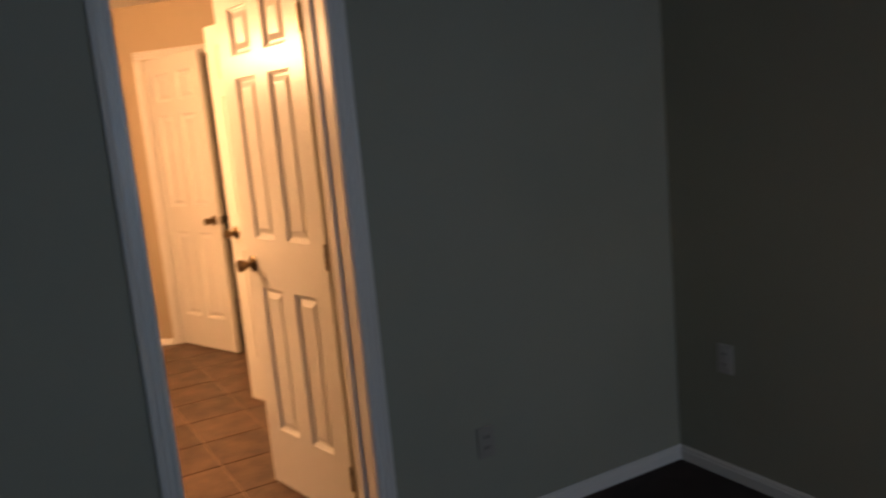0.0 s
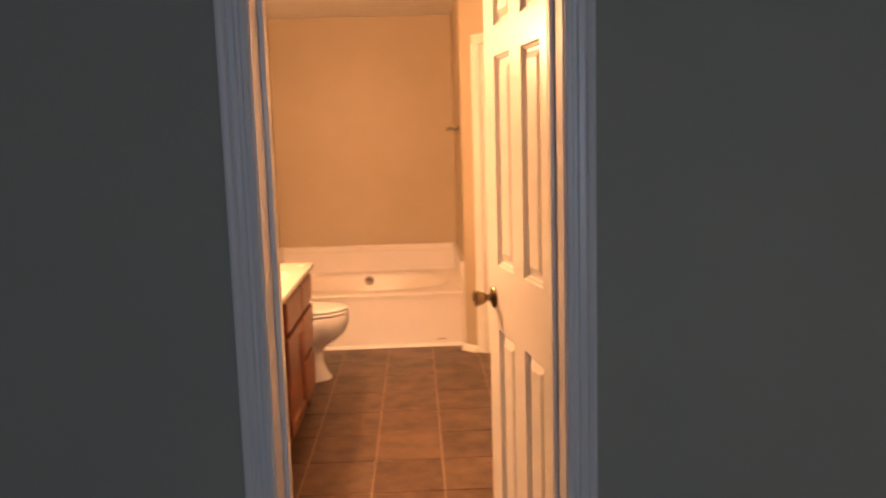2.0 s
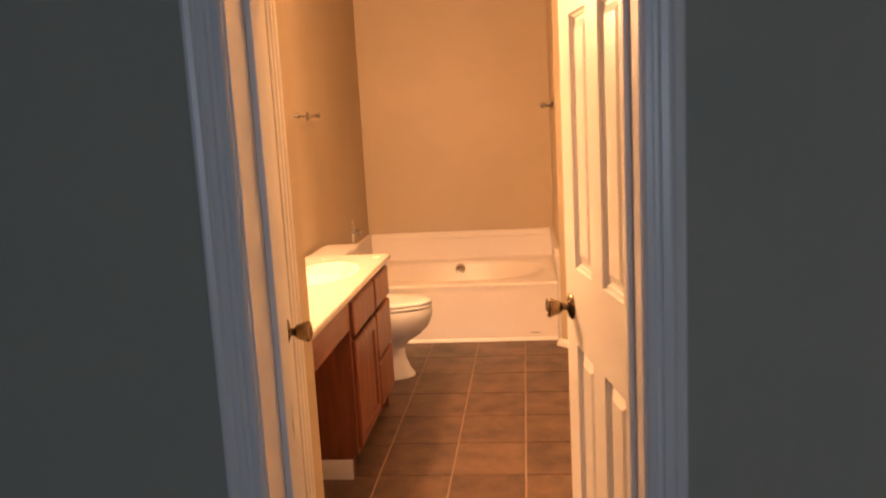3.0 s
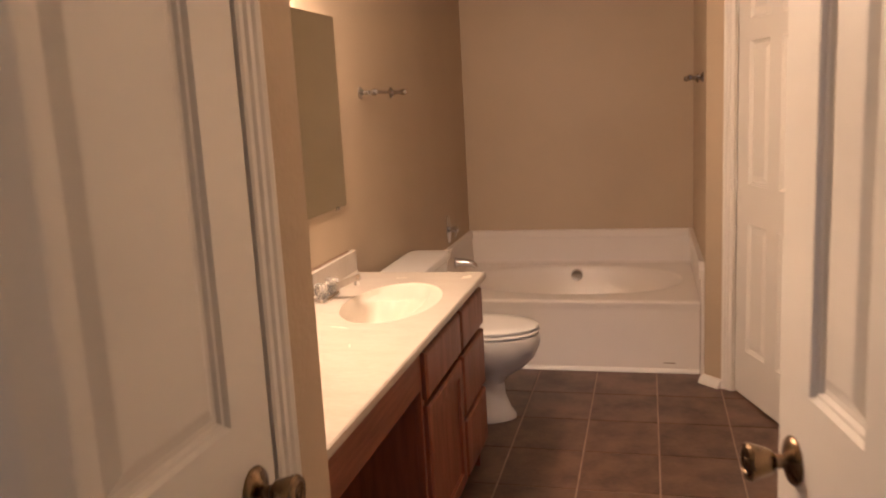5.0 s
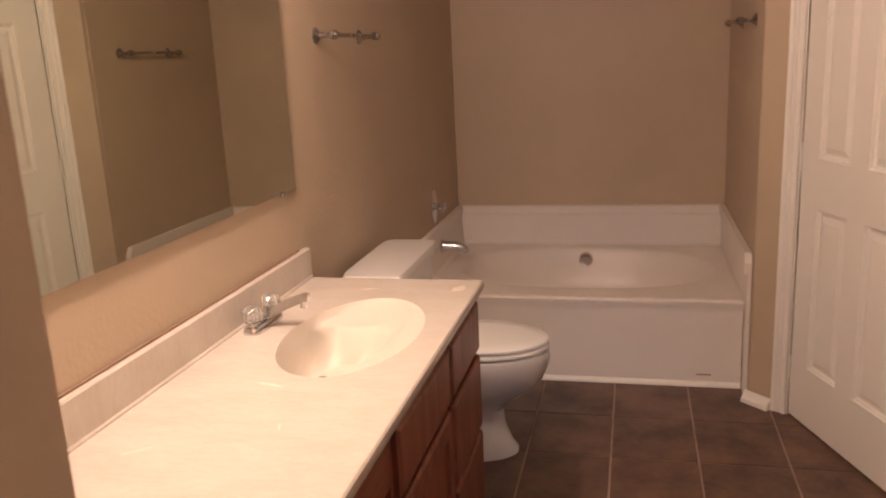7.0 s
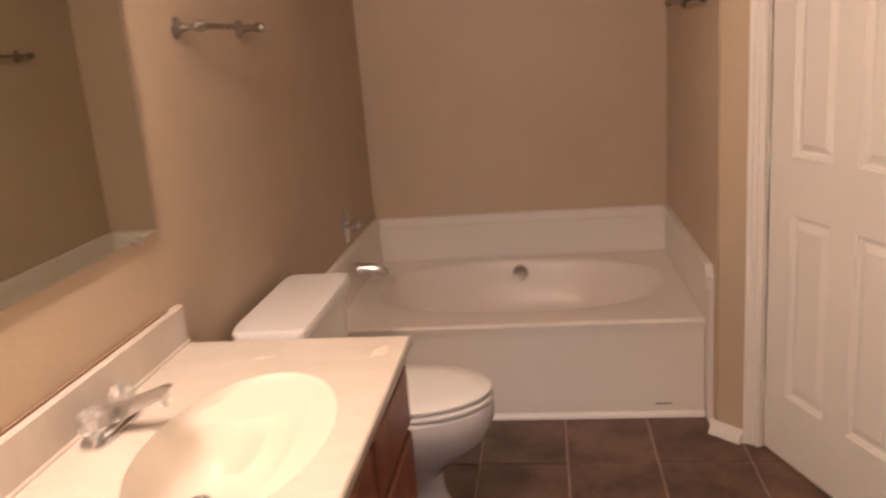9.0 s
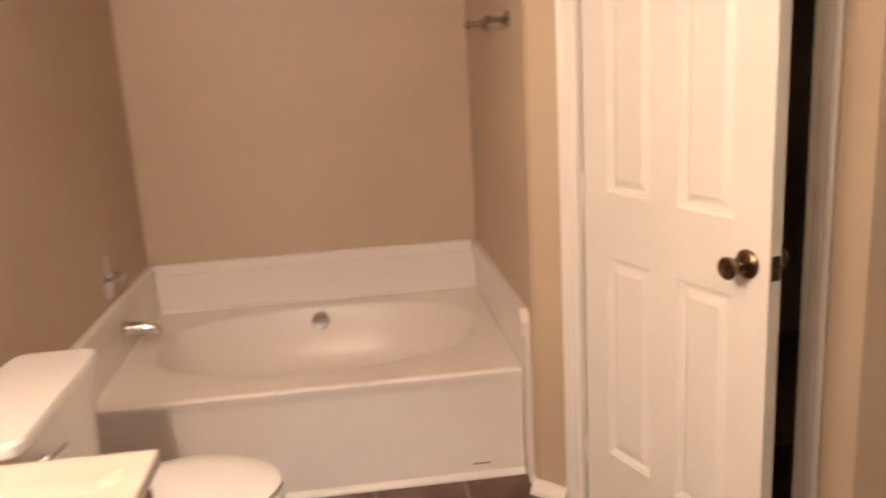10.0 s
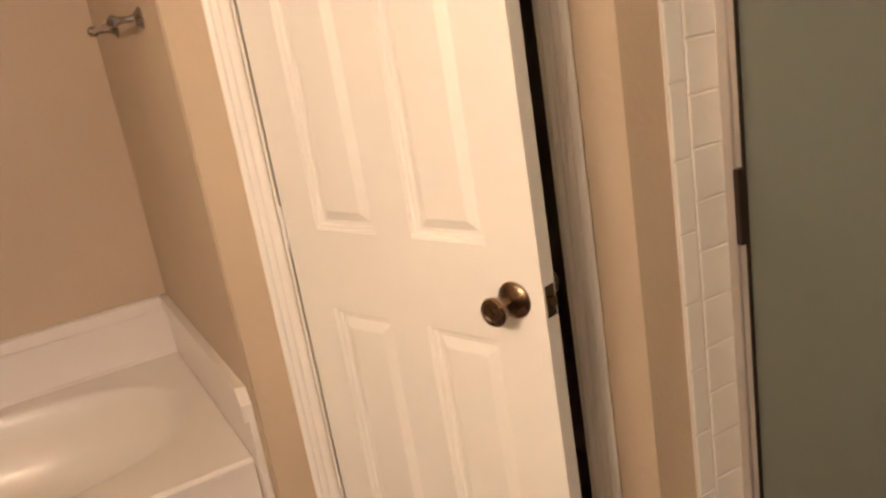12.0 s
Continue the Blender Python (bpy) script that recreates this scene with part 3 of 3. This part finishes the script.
fa = thing("faucet", (XL + 0.068, 6.755, CZ), "chrome bathroom faucet with clear acrylic handles", "faucet")
fa.matrix_world = pose(XL + 0.068, 6.755, CZ)
bm = bmesh.new()
rings(bm, [ellipse(0, 0, a, b, z, 28, 4.0) for a, b, z in ((0.027, 0.078, 0.0), (0.027, 0.078, 0.008), (0.024, 0.074, 0.014), (0.018, 0.06, 0.018))])
part("base", bm, CHROME, fa, smooth=True)
bm = bmesh.new()
rings(bm, [[(x, y * w, z + zz) for y, zz in ((-1, 0), (1, 0), (0.8, h), (-0.8, h))] for x, z, w, h in ((-0.015, 0.012, 0.016, 0.030), (0.02, 0.022, 0.016, 0.030), (0.07, 0.046, 0.013, 0.024), (0.115, 0.066, 0.012, 0.020), (0.128, 0.068, 0.011, 0.016))])
lathe(bm, [(0.010, 0), (0.010, 0.02)], Matrix.Translation((0.115, 0, 0.050)), 14)
part("spout", bm, CHROME, fa, "angular chrome spout")
for s in (-1, 1):
    bm = bmesh.new()
    n = 20
    rings(bm, [[((r * (1 + 0.10 * (k % 2))) * math.cos(2 * math.pi * k / n), s * 0.052 + (r * (1 + 0.10 * (k % 2))) * math.sin(2 * math.pi * k / n), z) for k in range(n)] for r, z in ((0.012, 0.022), (0.020, 0.028), (0.023, 0.042), (0.022, 0.058), (0.016, 0.064))])
    h = part("handle", bm, CRYSTAL, fa, "clear fluted acrylic handle")
    part("stem", lathe(bmesh.new(), [(0.014, 0.012), (0.012, 0.02), (0.006, 0.024), (0.006, 0.05)], Matrix.Translation((0, s * 0.052, 0)), 14), CHROME, h, "chrome stem", smooth=True)

SMUDGE = material("faint brown smudge", (0.52, 0.44, 0.34), 0.4, dark=(0.62, 0.56, 0.48), scale=40, amount=1.0)
rs = random.Random(4)
for mx, my, a, b, turn in ((1.19, 7.085, 0.034, 0.006, 0.3), (1.445, 7.105, 0.030, 0.018, 1.2), (1.20, 6.40, 0.040, 0.007, -0.2), (1.09, 6.10, 0.028, 0.003, 0.7), (1.30, 6.22, 0.020, 0.003, 1.9)):
    bm = bmesh.new()
    loop = []
    for i in range(22):
        t = 2 * math.pi * i / 22
        k = 0.6 + 0.6 * rs.random()
        u, v = a * k * math.cos(t), b * k * math.sin(t)
        loop.append(bm.verts.new((mx + u * math.cos(turn) - v * math.sin(turn), my + u * math.sin(turn) + v * math.cos(turn), CZ + 0.0004)))
    bm.faces.new(loop)
    part("smudge", bm, SMUDGE, top, "faint brown smudge on the countertop")

# vanity cabinet: closed box at the far end, knee space at the near end
XF = 1.468
KY = 6.325
CYE = 7.185
cab = thing("vanity_cabinet", (XL, KY, 0), "reddish oak vanity cabinet with drawers and one door", "vanity cabinet")
cab.matrix_world = Matrix.Identity(4)
ZT = CZ - 0.029
for nm, b in (("side_panel", (XL + 0.002, XF - 0.02, KY, KY + 0.016, 0.0, ZT)), ("side_panel", (XL + 0.002, XF - 0.02, CYE - 0.016, CYE, 0.0, ZT)), ("bottom_panel", (XL + 0.002, XF - 0.02, KY + 0.016, CYE - 0.016, 0.10, 0.115)), ("back_panel", (XL + 0.002, XL + 0.012, KY + 0.016, CYE - 0.016, 0.115, ZT))):
    part(nm, boxes(b), OAK, cab, "plain stained oak panel")
MY = 6.80
part("face_frame", boxes((XF - 0.02, XF, KY, KY + 0.035, 0.10, ZT), (XF - 0.02, XF, CYE - 0.03, CYE, 0.10, ZT), (XF - 0.02, XF, MY - 0.018, MY + 0.018, 0.10, ZT), (XF - 0.02, XF, KY + 0.035, CYE - 0.03, ZT - 0.035, ZT), (XF - 0.02, XF, KY + 0.035, CYE - 0.03, 0.10, 0.135), bevel=0.001), OAK, cab)
# toe kick board; the shade under the cabinet is put into its colour
part("toe_kick", boxes((1.383, 1.398, KY + 0.016, CYE - 0.016, 0, 0.10)), OAKSHADE, cab)


def front(name, y0, y1, z0, z1, panel):
    bm = bmesh.new()
    y, w = XF, 0
    steps = ((0, 0.0), (0, 0.012), (0.006, 0.018), (0.012, 0.019))
    loops = [[(XF + d, a, b) for a, b in ((y0 + i, z0 + i), (y1 - i, z0 + i), (y1 - i, z1 - i), (y0 + i, z1 - i))] for i, d in steps]
    if panel:
        loops += [[(XF + d, a, b) for a, b in ((y0 + i, z0 + i), (y1 - i, z0 + i), (y1 - i, z1 - i), (y0 + i, z1 - i))] for i, d in ((0.05, 0.019), (0.054, 0.010), (0.062, 0.009))]
    rings(bm, loops, close0=False)
    return part(name, bm, OAK, cab, "reddish oak " + ("cabinet door with a recessed panel" if panel else "drawer front with eased edges"))


for z0, z1 in ((0.60, 0.745), (0.36, 0.58), (0.125, 0.34)):
    front("drawer", MY + 0.012, CYE - 0.012, z0, z1, False)
front("drawer", KY + 0.018, MY - 0.012, 0.60, 0.745, False)
front("door", KY + 0.018, MY - 0.012, 0.125, 0.58, True)
ap = part("vanity_apron", boxes((XF - 0.02, XF + 0.002, CY0, KY, ZT - 0.135, ZT), bevel=0.002), OAKH, None, "reddish oak rail under the countertop over the knee space", category="vanity rail")
part("vanity_end_panel", boxes((XL + 0.002, XF - 0.022, CY0, CY0 + 0.016, 0, ZT)), OAK, None, "oak end panel against the closet wall", category="vanity panel")
baseboard("baseboard", (XL + 0.015, KY, 0), (1.442, KY, 0), (0, -1, 0))
baseboard("baseboard", (XL, CY0 + 0.02, 0), (XL, KY - 0.02, 0), (1, 0, 0))

# mirror
mi = thing("wall_mirror", (XL, 5.43, 1.079), "large frameless wall mirror above the vanity", "mirror")
MY0, MY1, MZ0, MZ1 = 5.43, 7.16, 1.079, 1.80
mi.matrix_world = Matrix.Identity(4)
part("glass", boxes((XL + 0.003, XL + 0.0085, MY0, MY1, MZ0, MZ1)), MIRROR, mi)
part("backing", boxes((XL + 0.001, XL + 0.0028, MY0 - 0.002, MY1 + 0.002, MZ0 - 0.002, MZ1 + 0.002)), RUBBER, mi, "brown tarnished mirror edge")
part("clip", boxes((XL + 0.001, XL + 0.012, 7.06, 7.078, MZ0 - 0.008, MZ0 + 0.006)), CRYSTAL, mi, "small clear mirror clip")

# vanity light above the mirror
lt = thing("vanity_light", (XL, 6.55, 1.92), "chrome vanity light bar with frosted bulbs", "wall lamp")
lt.matrix_world = Matrix.Identity(4)
LY = 6.32
part("bar_plate", boxes((XL + 0.001, XL + 0.03, LY - 0.30, LY + 0.30, 1.87, 1.97), bevel=0.004), CHROME, lt)
for k in (-0.2, 0.0, 0.2):
    part("bulb", lathe(bmesh.new(), [(0.018, 0.03), (0.02, 0.045), (0.035, 0.06), (0.045, 0.085), (0.043, 0.11), (0.028, 0.13), (0.005, 0.137)], Matrix.Translation((XL, LY + k, 1.92)) @ Matrix.Rotation(math.pi / 2, 4, "Y"), 20), BULB, lt, "frosted glowing globe bulb", smooth=True)
    d = bpy.data.lights.new("bulb_light", "POINT")
    d.energy, d.color, d.shadow_soft_size = LAMP, (1.0, 0.565, 0.285), 0.045
    lo = new("bulb_light", d)
    lo.location = (XL + 0.19, LY + k, 1.92)

# ---- toilet ----
to = thing("toilet", (XL + 0.05, 7.70, 0), "white two-piece toilet with closed lid", "toilet")
bm = bmesh.new()


def egg(cx_, a0, a1, b, z, n=40):
    out = []
    for i in range(n):
        t = 2 * math.pi * i / n
        c = math.cos(t)
        out.append((cx_ + (a1 if c > 0 else a0) * c, b * math.sin(t) * (1 - 0.08 * max(c, 0)), z))
    return out


rings(bm, [egg(0.35, 0.24, 0.165, 0.112, 0.0), egg(0.35, 0.24, 0.164, 0.111, 0.016), egg(0.35, 0.24, 0.142, 0.098, 0.045), egg(0.345, 0.235, 0.122, 0.086, 0.11), egg(0.345, 0.235, 0.118, 0.084, 0.17), egg(0.355, 0.22, 0.135, 0.100, 0.205), egg(0.37, 0.21, 0.185, 0.138, 0.245), egg(0.38, 0.21, 0.228, 0.168, 0.295), egg(0.385, 0.21, 0.247, 0.180, 0.35), egg(0.385, 0.21, 0.250, 0.182, 0.38), egg(0.385, 0.21, 0.248, 0.180, 0.402), egg(0.385, 0.2, 0.243, 0.172, 0.408)])
part("bowl", bm, PORC, to, "white porcelain bowl and pedestal", smooth=True)
bm = bmesh.new()
rings(bm, [ellipse(0.085, -0.05, 0.085, 0.21, 0.36, 40, 5), ellipse(0.088, -0.05, 0.092, 0.240, 0.42, 40, 5), ellipse(0.088, -0.05, 0.098, 0.252, 0.70, 40, 6), ellipse(0.088, -0.05, 0.098, 0.252, 0.715, 40, 6)])
part("tank", bm, PORC, to, "white porcelain tank", smooth=True)
bm = bmesh.new()
rings(bm, [ellipse(0.088, -0.05, 0.102, 0.262, 0.716, 48, 9), ellipse(0.088, -0.05, 0.106, 0.267, 0.721, 48, 9), ellipse(0.088, -0.05, 0.107, 0.268, 0.742, 48, 9), ellipse(0.088, -0.05, 0.102, 0.263, 0.751, 48, 9), ellipse(0.088, -0.05, 0.07, 0.2, 0.7525, 48, 6)])
part("tank_lid", bm, PORC, to, "white porcelain tank lid", smooth=True)
bm = boxes((0.14, 0.26, -0.10, 0.10, 0.30, 0.407), bevel=0.01)
part("bridge", bm, PORC, to, smooth=True)
for nm, z0, k in (("seat", 0.410, 0.0), ("lid", 0.431, -0.004)):
    bm = bmesh.new()
    rings(bm, [egg(0.40, 0.19, 0.235 + k + a, 0.178 + k + a, z0 + z) for a, z in ((-0.012, 0), (0, 0.005), (0, 0.013), (-0.008, 0.018), (-0.06, 0.0205), (-0.12, 0.022))])
    part(nm, bm, SEATM, to, "white plastic toilet " + nm, smooth=True)
bm = bmesh.new()
lathe(bm, [(0.012, 0), (0.012, 0.012), (0.007, 0.02)], Matrix.Translation((0.186, -0.22, 0.665)) @ Matrix.Rotation(math.pi / 2, 4, "Y"), 14)
tube(bm, [(0.202, -0.22, 0.665), (0.206, -0.18, 0.66), (0.206, -0.145, 0.655)], [0.006, 0.006, 0.008], 8)
part("flush_lever", bm, CHROME, to, "chrome flush lever", smooth=True)
for s in (-1, 1):
    part("hinge_cap", lathe(bmesh.new(), [(0.014, 0), (0.014, 0.012), (0.008, 0.018)], Matrix.Translation((0.235, s * 0.07, 0.408)), 14), SEATM, to, smooth=True)
    part("bolt_cap", lathe(bmesh.new(), [(0.016, 0), (0.014, 0.014), (0.004, 0.022)], Matrix.Translation((0.30, s * 0.118, 0.0)), 14), PORC, to, smooth=True)

# ---- towel bars ----


def towel_bar(at, turn, length, label):
    """Bar along +x of its own frame, its wall at y=0, reaching to +y."""
    root = thing("towel_bar", at, label, "towel bar", "towel bars", turn=turn)
    m = Matrix.Rotation(-math.pi / 2, 4, "X")
    for x in (0, length):
        bm = bmesh.new()
        lathe(bm, [(0.026, 0.0), (0.026, 0.004), (0.018, 0.010), (0.010, 0.018), (0.008, 0.035), (0.009, 0.05), (0.013, 0.056), (0.015, 0.064), (0.013, 0.073), (0.006, 0.078)], Matrix.Translation((x, 0, 0)) @ m, 20)
        part("post", bm, BRUSH, root, "flared brushed nickel post", smooth=True)
    e = 0.03
    bm = bmesh.new()
    tube(bm, [(-e, 0.064, 0), (-e + 0.006, 0.064, 0), (-e + 0.012, 0.064, 0), (-0.016, 0.064, 0), (length + 0.016, 0.064, 0), (length + e - 0.012, 0.064, 0), (length + e - 0.006, 0.064, 0), (length + e, 0.064, 0)], [0.006, 0.0115, 0.008, 0.0075, 0.0075, 0.008, 0.0115, 0.006], 14)
    part("bar", bm, BRUSH, root, "round bar with small end knobs", smooth=True)
    return root


towel_bar((XL, 7.85, 1.515), -90, 0.42, "brushed nickel towel bar above the toilet")
towel_bar((XA, 8.50, 1.515), 90, 0.42, "brushed nickel towel bar over the bathtub")

# ---- shower ----
sh = thing("shower_door", (XG, 7.6, 0.1), "framed shower door with obscure glass", "shower door")
sh.matrix_world = Matrix.Identity(4)
part("wall_channel", boxes((XG - 0.016, XG + 0.016, YS - 0.034, YS - 0.007, 0.12, 1.95), bevel=0.002), ALU, sh, "metal wall channel")
part("frame", boxes((XG - 0.010, XG + 0.010, YS - 0.052, YS - 0.0345, 0.13, 1.92), (XG - 0.010, XG + 0.010, 6.26, 6.285, 0.13, 1.92), (XG - 0.010, XG + 0.010, 6.285, YS - 0.056, 0.13, 0.155), (XG - 0.010, XG + 0.010, 6.285, YS - 0.056, 1.895, 1.92), bevel=0.002), ALU, sh, "satin metal door frame")
part("gasket", boxes((XG - 0.012, XG + 0.004, YS - 0.0560, YS - 0.0522, 0.13, 1.92)), DARKM, sh, "thin black rubber gasket")
g = part("glass", boxes((XG - 0.003, XG + 0.003, 6.285, YS - 0.056, 0.155, 1.895)), OBSCURE, sh, "obscure patterned glass")
part("handle", boxes((XG - 0.032, XG - 0.0105, YS - 0.060, YS - 0.046, 0.87, 1.03), bevel=0.003), DARKM, sh, "dark latch handle")
part("shower_curb", boxes((XG - 0.05, XG + 0.05, 6.2, YS - 0.001, -0.003, 0.12), bevel=0.006), WTILE, None, "white shower curb", kind="structure", category="curb")
shd = thing("shower_valve", (4.0, YS, 1.75), "dark round shower valve handle behind the obscure glass", "shower valve")
bm = bmesh.new()
tube(bm, [(3.555, YS, 1.146), (3.555, YS - 0.05, 1.146)], 0.012, 10)
lathe(bm, [(0.05, 0), (0.055, 0.01), (0.04, 0.03), (0.012, 0.05)], Matrix.Translation((3.555, YS - 0.045, 1.146)) @ Matrix.Rotation(radians(90), 4, "X"), 18)
shd.matrix_world = Matrix.Identity(4)
part("valve", bm, DARKM, shd, smooth=True)

# ---- small fittings ----


def outlet(at, turn, mat, label):
    root = thing("outlet", at, label, "outlet", "outlets", turn=turn)
    part("plate", boxes((-0.035, 0.035, -0.006, 0.0, -0.057, 0.057), bevel=0.002), mat, root)
    for z in (-0.02, 0.02):
        sock = part("socket", boxes((-0.016, 0.016, -0.008, -0.0061, z - 0.014, z + 0.014)), mat, root)
        part("slots", boxes((-0.008, -0.005, -0.009, -0.0081, z - 0.006, z + 0.006), (0.005, 0.008, -0.009, -0.0081, z - 0.006, z + 0.006)), SLOT, sock)
    return root


outlet((2.79, YW, 0.335), 0, PLATED, "grey-painted outlet low on the bedroom wall")
outlet((BX1, 4.15, 0.475), -90, PLATE, "white outlet on the dark side wall")

# ---- floor tiles ----
T, TL = 0.305, 0.337
bm = bmesh.new()
gq = 0.0035
rings(bm, [[(x * (T / 2 - gq - i), y * (TL / 2 - gq - i), z) for x, y in ((-1, -1), (1, -1), (1, 1), (-1, 1))] for i, z in ((0, -0.0038), (0, -0.0012), (0.002, 0.0))], close0=False)
tile_mesh = mesh("floor_tile", bm, TILE)
for i in range(-3, 8):
    for j in range(-10, 3):
        x, y = 1.848 + T * (i + 0.5), 8.035 + TL * (j + 0.5)
        if x > XG + 0.1 or x < XL - 0.05 or y < YW + 0.2 or (x - T / 2 > XA and y - TL / 2 > YC):
            continue
        o = new("tile", tile_mesh)
        o.parent = floor
        o.location = (x, y, 0)

# ---- shower wall tiles ----
sw = part("shower_tile_field", boxes((3.15, 4.2, YS - 0.0065, YS - 0.0005, 0.0, 2.1)), WGROUT, None, "white tiled shower wall", kind="structure", category="tiled wall")


def tile_box(w, h, name="wall_tile"):
    bm = bmesh.new()
    rings(bm, [[(x * (w / 2 - i), y, z * (h / 2 - i)) for x, z in ((-1, -1), (1, -1), (1, 1), (-1, 1))] for i, y in ((0, 0), (0, -0.0015), (0.003, -0.0032))], close0=False)
    return mesh(name, bm, WTILE)


trim_mesh, field_mesh = tile_box(0.047, 0.150), tile_box(0.105, 0.105)
for k in range(14):
    o = new("tile", trim_mesh)
    o.parent, o.location = sw, (3.176, YS - 0.0066, 0.08 + 0.152 * k)
for c in range(9):
    for k in range(19):
        o = new("tile", field_mesh)
        o.parent, o.location = sw, (3.2545 + 0.1075 * c, YS - 0.0066, 0.06 + 0.1075 * k)
